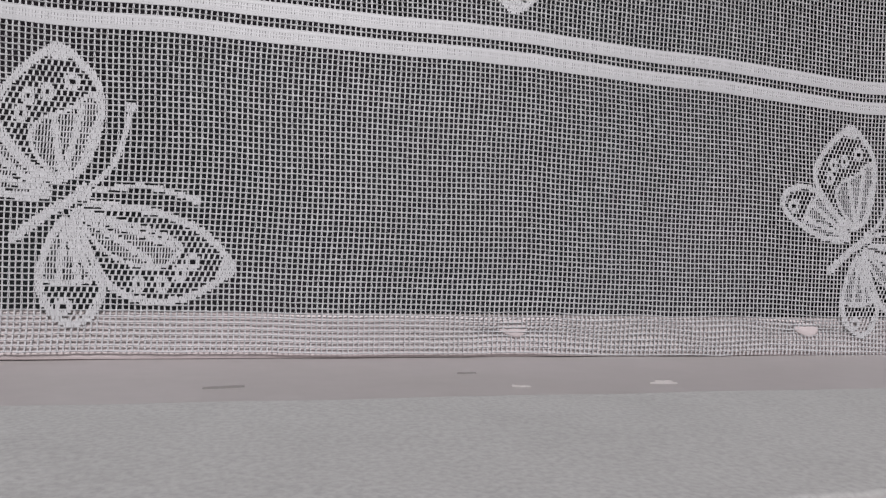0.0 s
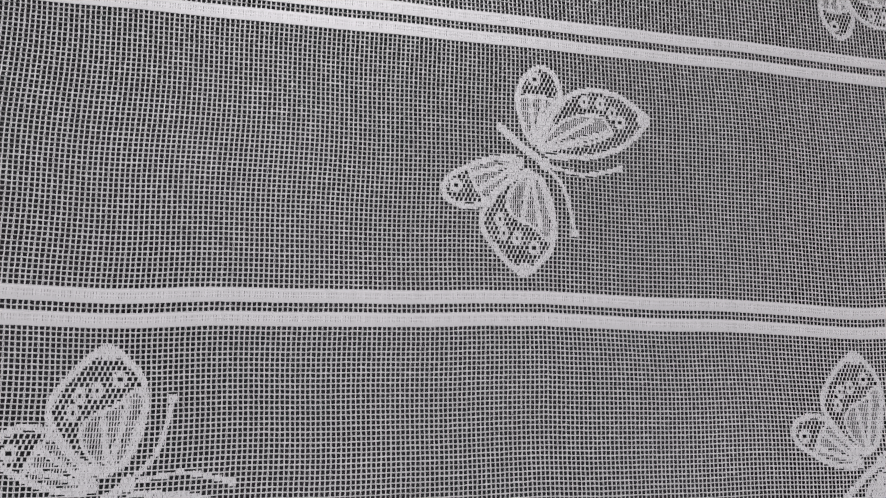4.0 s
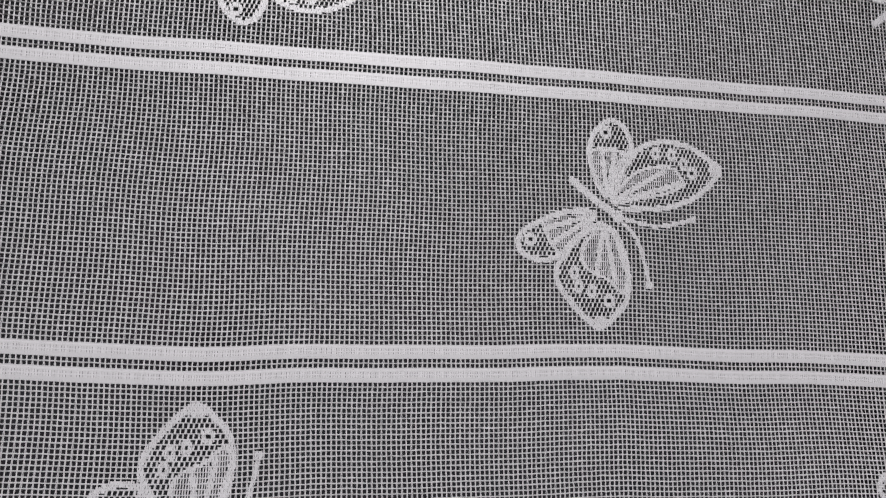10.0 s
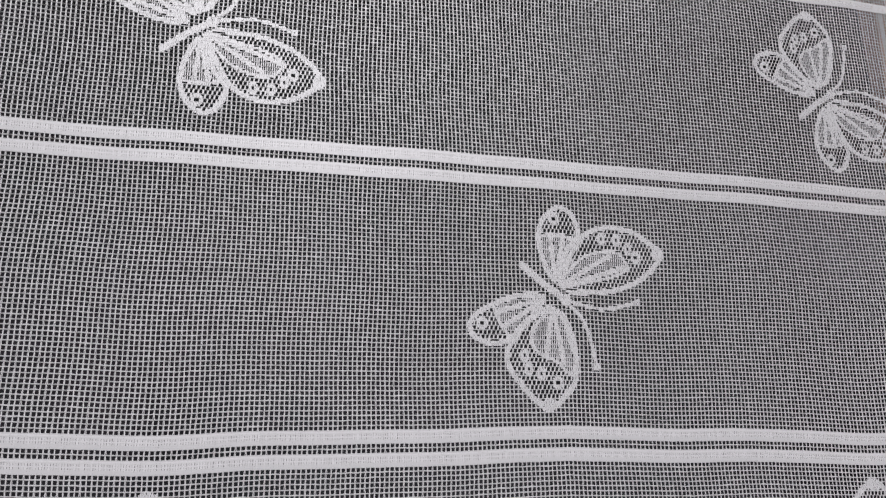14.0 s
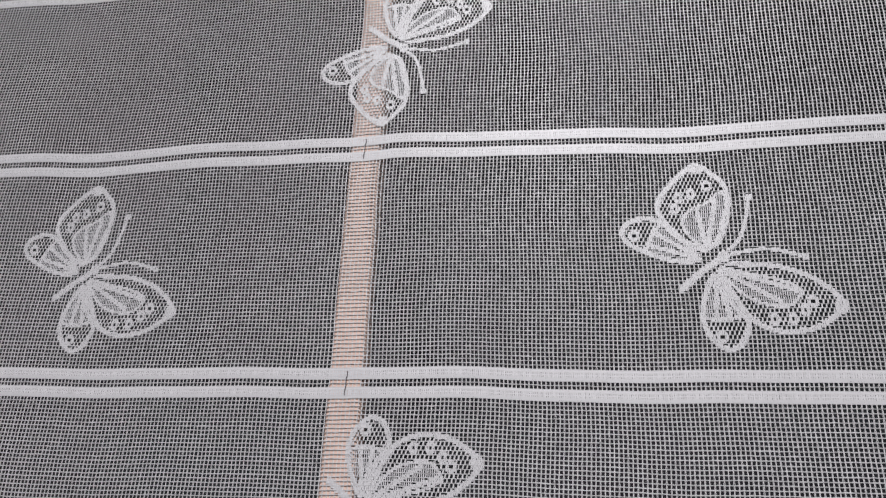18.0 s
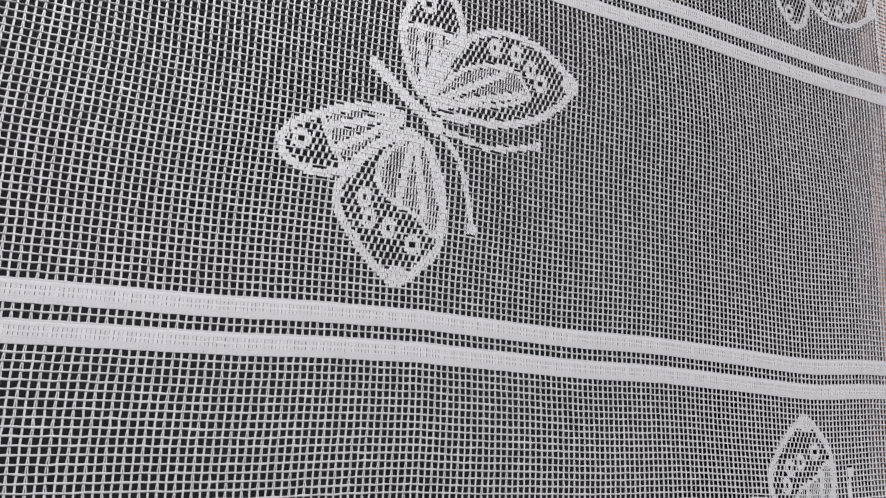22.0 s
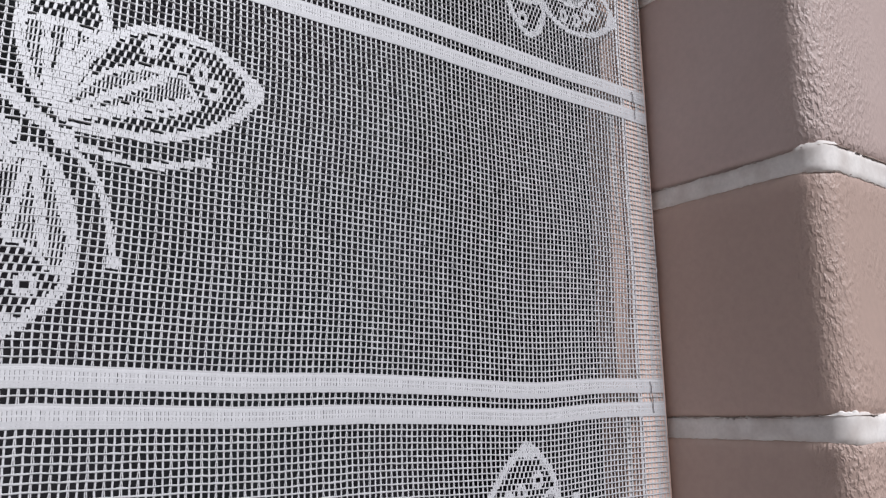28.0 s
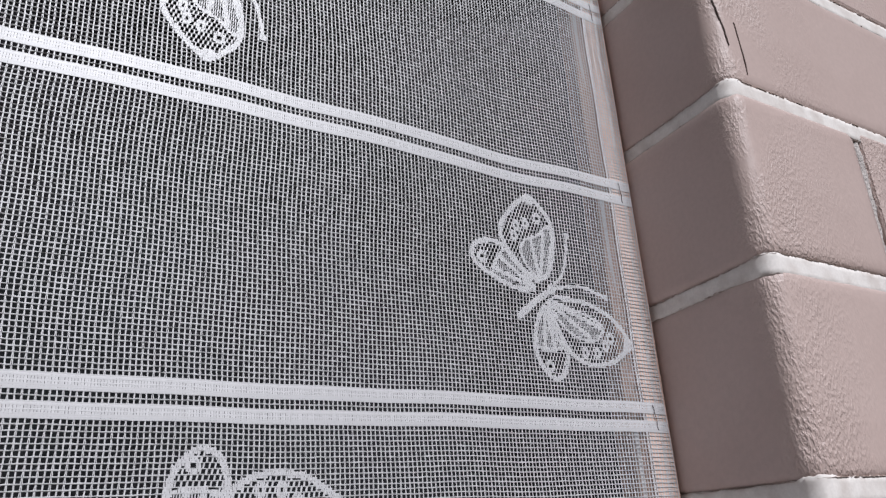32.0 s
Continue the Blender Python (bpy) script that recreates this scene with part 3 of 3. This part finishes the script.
def pin_mesh():
    bm = bmesh.new()
    bmesh.ops.create_uvsphere(bm, u_segments=14, v_segments=8, radius=1.0)
    for v in bm.verts:
        d = v.co.copy()
        v.co = Vector((d.x * 0.0056, d.y * 0.0005, d.z * (0.0030 + 0.0006 * math.sin(3 * d.x))))
    me = bpy.data.meshes.new("push_pin")
    bm.to_mesh(me)
    bm.free()
    me.materials.append(PIN)
    me.polygons.foreach_set("use_smooth", np.ones(len(me.polygons), dtype=bool))
    return me


pin_data = pin_mesh()
for px, pz in PINS:
    pin = new("push_pin", pin_data)
    pin.matrix_world = pose(px, 0.0003, pz, 0, 4, 0)
    tagged(pin, "flat pinkish white push pin holding the net to the rail", "push pin", group="pins along the lower rail")

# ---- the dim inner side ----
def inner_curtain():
    """An added dark sheet in shallow folds; stands in for the dim depth behind the net."""
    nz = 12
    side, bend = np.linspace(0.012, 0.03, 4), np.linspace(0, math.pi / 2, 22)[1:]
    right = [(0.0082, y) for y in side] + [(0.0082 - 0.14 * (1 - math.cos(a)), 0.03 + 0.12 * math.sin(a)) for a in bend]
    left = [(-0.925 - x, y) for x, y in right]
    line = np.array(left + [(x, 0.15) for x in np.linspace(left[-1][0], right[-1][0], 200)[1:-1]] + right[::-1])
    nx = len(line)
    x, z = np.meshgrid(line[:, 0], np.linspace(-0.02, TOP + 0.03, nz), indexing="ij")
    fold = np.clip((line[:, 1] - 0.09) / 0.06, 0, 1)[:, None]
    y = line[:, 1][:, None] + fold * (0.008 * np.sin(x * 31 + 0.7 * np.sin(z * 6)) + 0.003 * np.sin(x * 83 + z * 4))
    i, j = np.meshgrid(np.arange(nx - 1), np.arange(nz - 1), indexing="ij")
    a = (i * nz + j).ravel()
    return mesh_of("inner_curtain", np.stack([x, y, z], -1), np.stack([a, a + nz, a + nz + 1, a + 1], -1), DIMNESS, True)


# added sheet: no such cloth is known, it only supplies the dark in the meshes
inner = tagged(part("inner_curtain", inner_curtain(), DIMNESS, None), "dark folded sheet added to stand in for the dim room and the glass reflections", "curtain")
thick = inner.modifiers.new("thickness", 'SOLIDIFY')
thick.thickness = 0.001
window = tagged(new("window_1"), "dark wooden window lining behind the net", "window", kind="structure")
part("jamb", box(0.0088, 0.0165, 0.0115, 0.14, 0.0, TOP, 0.001), SASH, window)
part("jamb", box(-0.95, -0.934, 0.0115, 0.14, 0.0, TOP, 0.001), SASH, window)

# ---- sill ----
def sill_slab(x0, x1, y0, y1, z0, z1, fall, bevel):
    """A slab that climbs to the right and falls outwards."""
    bm = box(x0, x1, y0, y1, z0, z1, bevel, 3)
    bmesh.ops.subdivide_edges(bm, edges=[e for e in bm.edges if abs(e.verts[0].co.x - e.verts[1].co.x) > 0.1], cuts=40)
    for v in bm.verts:
        v.co.z += v.co.x * SLOPE + (v.co.y) * fall
        if bevel:
            v.co.z += 0.0005 * noise.noise(v.co * 30)
            v.co.y += 0.0008 * noise.noise(v.co * 45 + Vector((3, 1, 2)))
    return bm


ledge = tagged(part("window_ledge", sill_slab(-0.95, 0.0088, -0.0610, 0.06, 0.012, 0.0330, 0.02, 0.0006), LEDGE, None),
               "greyish pink painted ledge under the net, scuffed", "window ledge", kind="structure")
sill = tagged(part("sill", sill_slab(-0.95, 0.0088, -0.1350, -0.0600, 0.0, 0.0336, 0.02, 0.0010), CEMENT, None),
              "grey rough cement window sill", "sill", kind="structure")


def mark(x, y, length, width, tilt, lift):
    """A small flake or scuff lying on the ledge."""
    bm = bmesh.new()
    n = 9
    top = []
    for k in range(n):
        s = k / (n - 1) - 0.5
        w = 0.7 * width * (0.35 + 0.65 * math.cos(s * 3.0)) * (0.8 + 0.4 * noise.noise(Vector((k * 0.7, x * 90, 0))))
        px, py = x + length * s, y + tilt * length * s + 0.00015 * math.sin(k * 1.3)
        z = 0.0330 + px * SLOPE + py * 0.02 + lift
        top.append((bm.verts.new((px, py - w / 2, z)), bm.verts.new((px, py + w / 2, z)), bm.verts.new((px, py + w / 2, z - 0.0006)), bm.verts.new((px, py - w / 2, z - 0.0006))))
    for p, q in zip(top, top[1:]):
        for k in range(4):
            bm.faces.new((p[k], q[k], q[(k + 1) % 4], p[(k + 1) % 4]))
    return bm


for x, y, length, width, tilt, mat, label in (
        (-0.2745, -0.043, 0.0095, 0.0018, 0.16, SCUFF, "dark scuff in the paint"), (-0.1600, -0.0470, 0.0075, 0.0013, -0.15, CHIP, "white paint chip"),
        (-0.1585, -0.0445, 0.0050, 0.0010, -0.12, CHIP, "white paint chip"), (-0.2015, -0.0480, 0.0045, 0.0012, -0.25, CHIP, "white paint chip"),
        (-0.2100, -0.0280, 0.0055, 0.0009, 0.05, SCUFF, "dark scuff in the paint")):
    part("paint_mark", mark(x, y, length, width, tilt, 0.0004), mat, ledge, label)

# ---- brick wall to the right ----
COURSE = 0.0797
JOINT0 = 0.1200         # middle of a bed joint
UNEVEN = {2: 0.0003, 3: -0.0010}     # how far single beds lie off their even height
CLIMB = {0: 0.0010, 1: 0.0006, 2: 0.0035, 3: 0.0037}     # and how far each climbs towards the outer arris
BED = 0.0062
FACE_Y = -0.0618
REVEAL_X = 0.0092
WALL_R, WALL_TOP = 1.2, 0.60
wall = tagged(new("wall_right"), "beige pink painted brick wall with pale mortar joints and rounded window corner", "wall", kind="structure")


def rise(y, c):
    """How far the bed c has climbed at a depth behind the face."""
    return CLIMB.get(c, 0.0025) * min(1.0, max(0.0, 1 - y / 0.058))


def bed(c):
    return JOINT0 + c * COURSE + UNEVEN.get(c, 0.0)


def corner_brick(width, h, c):
    """A brick at the window's corner, its outer arris worn round."""
    bm = bmesh.new()
    radius = 0.0085
    prof = [(0.0, 0.16), (0.0, 0.09), (0.0, 0.06), (0.0, 0.04), (0.0, 0.025), (0.0, radius + 0.006)]
    prof += [(radius - radius * math.cos(a), radius - radius * math.sin(a)) for a in np.linspace(0, math.pi / 2, 14)]
    prof += [(radius + (width - radius) * s, 0.0) for s in np.linspace(0.05, 1.0, 16)]
    levels = [0.0, 0.0012, 0.003] + list(np.linspace(0.007, h - 0.007, 16)) + [h - 0.003, h - 0.0012, h]
    grid = []
    for z in levels:
        pinch = 0.0014 * (max(0.0, 1 - z / 0.003) ** 2 + max(0.0, 1 - (h - z) / 0.003) ** 2)
        row = []
        for k, (px, py) in enumerate(prof):
            p = Vector((px * 400, py * 400, z * 400 + (c + 10) * 17))
            rough = 0.00022 * noise.noise(p) + 0.00020 * noise.noise(p * 0.35)
            around = min(1.0, max(0.0, 1.4 - abs(k - 12) / 7))
            rough *= 0.25 + 1.25 * around if k < 12 else 0.6 + 0.9 * around
            nx, ny = (-1, 0) if k < 6 else ((0, -1) if k > 20 else (-math.cos((k - 6) / 13 * 1.57), -math.sin((k - 6) / 13 * 1.57)))
            off = rough - pinch
            end = 0.0015 if k == len(prof) - 1 else 0.0
            row.append(bm.verts.new((px + nx * off, py + ny * off + end, z + rise(py, c) + (rise(py, c + 1) - rise(py, c)) * z / h)))
        grid.append(row)
    for a, b in zip(grid, grid[1:]):
        for k in range(len(prof) - 1):
            bm.faces.new((a[k], a[k + 1], b[k + 1], b[k])).smooth = True
    back = [bm.verts.new((width, 0.16, z)) for z in (0.0, h)]
    bm.faces.new(grid[0][::-1] + [back[0]])
    bm.faces.new(grid[-1] + [back[1]])
    bm.faces.new([back[0], back[1]] + [r[-1] for r in grid[::-1]])
    bm.normal_update()
    return bm


def plain_brick(length, seed):
    bm = box(0, length, 0, 0.1, 0, COURSE - BED, 0.002, 2)
    for v in bm.verts:
        v.co += Vector((noise.noise(v.co * 60 + Vector((seed, 0, 0))), noise.noise(v.co * 70), noise.noise(v.co * 65))) * 0.0008
    return bm


HEADER, STRETCHER, PERP = 0.0875, 0.2110, 0.0060
plain_meshes = []
for s in range(3):
    me = bpy.data.meshes.new("brick")
    bm = plain_brick(STRETCHER, s * 5)
    bm.to_mesh(me)
    bm.free()
    me.materials.append(BRICK)
    plain_meshes.append(me)
first, last = -2, 6
for c in range(first, last + 1):
    z = bed(c) + BED / 2
    header = c % 2 == 0
    width = HEADER if header else STRETCHER
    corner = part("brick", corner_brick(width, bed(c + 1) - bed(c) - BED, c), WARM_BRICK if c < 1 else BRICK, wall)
    corner.location = (REVEAL_X + 0.0004 * math.sin(c * 2.3), FACE_Y + 0.0006 * math.cos(c * 1.7), z)
    x = REVEAL_X + width + PERP
    n = 0
    while x < WALL_R - 0.2:
        ob = new("brick", plain_meshes[(c + n) % 3])
        ob.parent = wall
        ob.location = (x, FACE_Y + 0.0007 * math.sin(c * 3.1 + n), z + rise(0, c) + 0.001)
        x += STRETCHER + PERP
        n += 1


def bed_line():
    """Where a bed shows: along the reveal, round the arris and along the face; with the way out."""
    line = [(0.0, 0.16, -1, 0), (0.0, 0.10, -1, 0)] + [(0.0, y, -1, 0) for y in np.linspace(0.066, 0.0092, 80)]
    line += [(0.0082 - 0.0082 * math.cos(a), 0.0082 - 0.0082 * math.sin(a), -math.cos(a), -math.sin(a)) for a in np.linspace(0.12, 1.45, 14)]
    return line + [(x, 0.0, 0, -1) for x in np.linspace(0.0092, 0.16, 190)] + [(0.4, 0.0, 0, -1), (WALL_R - REVEAL_X, 0.0, 0, -1)]


def bed_joint(c):
    """One bed of mortar, round the corner, ragged along its edges and squeezed out at the corner."""
    bm = bmesh.new()
    prof, z, seed = bed_line(), bed(c), c + 20
    rows = []
    for px, py, nx, ny in prof:
        lump = max(0.0, 1 - math.hypot(px - 0.002, py - 0.002) / 0.009)
        p = Vector((px * 130, py * 130, seed * 9.7))
        up = 0.0005 * noise.noise(p * 1.3) + 0.0007 * noise.noise(p * 7) + 0.0014 * lump
        dn = 0.0005 * noise.noise(p * 1.3 + Vector((7, 7, 7))) + 0.0006 * noise.noise(p * 7 + Vector((2, 7, 7)))
        out = -0.0006 + 0.00012 * noise.noise(p * 1.5 + Vector((0, 5, 0))) + 0.0005 * lump
        row = []
        wide = min(1.0, max(0.0, 1 - py / 0.02))
        for f, o in ((-1, -0.006), (-1.0, -0.0004), (-0.93, 0.0), (-0.5, 0.0), (0.5, 0.0), (0.93, 0.0), (1.0, -0.0004), (1, -0.006)):
            zz = z + f * (BED / 2 + 0.0005 + (0.0006 if f > 0 else 0.0012) * wide) - 0.0003 + (up - 0.0002 if f > 0 else -dn if f < 0 else 0)
            oo = out + o + 0.00008 * noise.noise(p * 9 + Vector((0, 0, f * 3)))
            row.append(bm.verts.new((REVEAL_X + px + nx * oo, FACE_Y + py + ny * oo, zz + rise(py, c))))
        rows.append(row)
    for a, b in zip(rows, rows[1:]):
        for k in range(7):
            bm.faces.new((a[k], b[k], b[k + 1], a[k + 1])).smooth = 1 < k < 5
    return bm


for c in range(first, last + 2):
    part("mortar_joint", bed_joint(c), MORTAR, wall, "pale uneven mortar")


def gap(c, z, seed, share):
    """The thin broken gap between a bed and the brick over or under it."""
    bm = bmesh.new()
    prev = None
    line = [q for q in bed_line() if q[1] < 0.067 and q[0] < 0.17]
    fine = []
    for p, q in zip(line, line[1:]):
        fine += [tuple(a + (b - a) * s for a, b in zip(p, q)) for s in (0.0, 0.5)]
    for px, py, nx, ny in fine:
        p = Vector((px * 130, py * 130, seed * 5.3))
        away = min(1.0, max(0.0, (px - 0.012) / 0.03))         # it closes along the face
        w = 0.0003 * (noise.noise(p * 1.2) + 0.5 * noise.noise(p * 5) + share - 0.25 * away)
        if w < 0.00003:
            prev = None
            continue
        w = min(w, 0.00013)
        zz = z + rise(py, c) + (0.0008 if share > 0 else -0.0008) * min(1.0, max(0.0, 1 - py / 0.02)) + 0.0003 * noise.noise(p * 5 + Vector((3, 3, 3)))
        here = [bm.verts.new((REVEAL_X + px + nx * o, FACE_Y + py + ny * o, zz + s * w / 2)) for o, s in ((-0.0001, -1), (-0.0001, 1), (-0.003, 1), (-0.003, -1))]
        if prev:
            for m in range(4):
                bm.faces.new((prev[m], here[m], here[(m + 1) % 4], prev[(m + 1) % 4]))
        prev = here
    return bm


for c in range(0, last):
    part("crack", gap(c, bed(c) + BED / 2 - 0.0003, c + 3, 0.22), CRACK, wall, "thin dark gap over the mortar")
    part("crack", gap(c, bed(c) - BED / 2 - 0.0006, c + 33, -0.35), CRACK, wall, "thin dark gap under the mortar")


def upright_joint(x, z, seed):
    bm = bmesh.new()
    rows = []
    for k in range(15):
        zz = z + (COURSE - BED) * (k / 14) * 1.04 - 0.0015
        p = Vector((k * 0.6, seed, 0))
        row = []
        for f, o in ((-1, 0.006), (-0.9, 0.0008), (0, 0.0), (0.9, 0.0008), (1, 0.006)):
            row.append(bm.verts.new((x + 0.004 * (k / 14 - 0.5) + f * (PERP / 2 + 0.0008 * noise.noise(p + Vector((0, 0, f)))), FACE_Y + 0.0016 + o + 0.0012 * noise.noise(p * 1.7 + Vector((f, 0, 3))), zz)))
        rows.append(row)
    for a, b in zip(rows, rows[1:]):
        for k in range(4):
            bm.faces.new((a[k], a[k + 1], b[k + 1], b[k])).smooth = True
    return bm


for c in range(first, last + 1):
    width = HEADER if c % 2 == 0 else STRETCHER
    x = REVEAL_X + width + PERP / 2
    while x < 0.75:
        part("mortar_joint", upright_joint(x, bed(c) + BED / 2 + rise(0, c), c * 3 + x), OLD_MORTAR, wall, "narrow grey weathered mortar")
        x += STRETCHER + PERP
part("wall_core", box(REVEAL_X + 0.008, WALL_R, FACE_Y + 0.007, 0.30, -0.9, 2.4), MORTAR, wall)


def crack(points, width):
    """A fine split with an uneven course; it follows the brick's rounded arris."""
    bm = bmesh.new()
    prev = None
    fine = [tuple(p[m] + (q[m] - p[m]) * s for m in (0, 1)) for p, q in zip(points, points[1:]) for s in (0.0, 0.25, 0.5, 0.75)] + [points[-1]]
    for k, (x, z) in enumerate(fine):
        x += 0.0003 * noise.noise(Vector((k * 0.9, z * 50, 1)))
        w = width * (0.35 + 0.65 * math.sin(3.14 * (k + 0.3) / len(fine))) * (0.7 + 0.5 * noise.noise(Vector((k * 1.3, 4, z * 20))))
        bend = max(0.0, 0.0085 - (x - REVEAL_X))
        y = FACE_Y + 0.0085 - math.sqrt(0.0085 ** 2 - bend ** 2) - 0.0003
        here = [bm.verts.new((x + dx * w / 2, y + dy, z)) for dx, dy in ((-1, 0.0), (1, 0.0), (1, 0.002), (-1, 0.002))]
        if prev:
            for m in range(4):
                bm.faces.new((prev[m], here[m], here[(m + 1) % 4], prev[(m + 1) % 4]))
        prev = here
    return bm


DARK_CRACK = material("deep_crack", (0.16, 0.125, 0.11), rough=0.95)
part("crack", crack([(0.0228, 0.3975), (0.0231, 0.395), (0.0235, 0.3864), (0.0241, 0.3785), (0.0238, 0.3702)], 0.0005), DARK_CRACK, wall, "fine dark crack")
part("crack", crack([(0.0126, 0.4120), (0.0130, 0.4069), (0.0140, 0.3998), (0.0155, 0.3882), (0.0158, 0.3830)], 0.0007), DARK_CRACK, wall, "ragged dark split along the arris")

# ---- the rest that closes the place ----
OUTER = material("sill_brick_paint", (0.56, 0.47, 0.44), rough=0.6, grain=0.2, grain_size=300, stain=0.2, stain_size=30, bump=0.8, bump_size=500, bump_depth=0.0008, per_object=0.15)
outer = tagged(new("outer_sill"), "pale pink painted bricks laid on edge in front of the sill", "sill", kind="structure")
brick_on_edge = bpy.data.meshes.new("brick")
bm = box(0, 0.064, -0.10, 0, -0.10, 0, 0.003, 2)
bm.to_mesh(brick_on_edge)
bm.free()
brick_on_edge.materials.append(OUTER)
for k in range(13):
    x = -0.945 + k * 0.0732
    b = new("brick", brick_on_edge)
    b.parent = outer
    b.location = (x, -0.1362, 0.0225 + x * SLOPE + 0.0006 * math.sin(k * 2.2))
part("mortar_joint", box(-0.945, 0.0085, -0.232, -0.1365, -0.08, 0.008, 0.001), MORTAR, outer, "pale mortar between the bricks")
structure("wall_left", box(-3.2, -0.951, FACE_Y, 0.30, -0.9, 2.4), PLASTER, "beige painted wall beside the window", "wall")
structure("wall_below", box(-0.951, REVEAL_X + 0.0078, -0.05, 0.30, -0.9, -0.001), PLASTER, "beige painted wall under the sill", "wall")
structure("wall_above", box(-0.951, REVEAL_X + 0.0078, FACE_Y, 0.30, TOP + 0.001, 2.4), PLASTER, "beige painted wall above the window", "wall")
structure("room_wall", box(-3.2, 1.2, 3.2, 3.3, -0.9, 2.4), ROOM, "dim plastered back wall of the room", "wall")
structure("room_floor", box(-3.2, 1.2, 0.30, 3.2, -0.95, -0.9), ROOM, "dim floor of the room", "floor")
structure("ceiling", box(-3.2, 1.2, 0.30, 3.2, 2.4, 2.45), ROOM, "dim ceiling of the room", "ceiling")
structure("room_wall_side", box(-3.3, -3.2, 0.30, 3.3, -0.9, 2.4), ROOM, "dim side wall of the room", "wall")
structure("room_wall_end", box(1.2, 1.3, 0.30, 3.3, -0.9, 2.4), ROOM, "dim end wall of the room", "wall")
structure("ground", box(-300, 300, -300, 0.25, -1.2, -0.951), PAVING, "grey paved ground in front of the house", "ground")
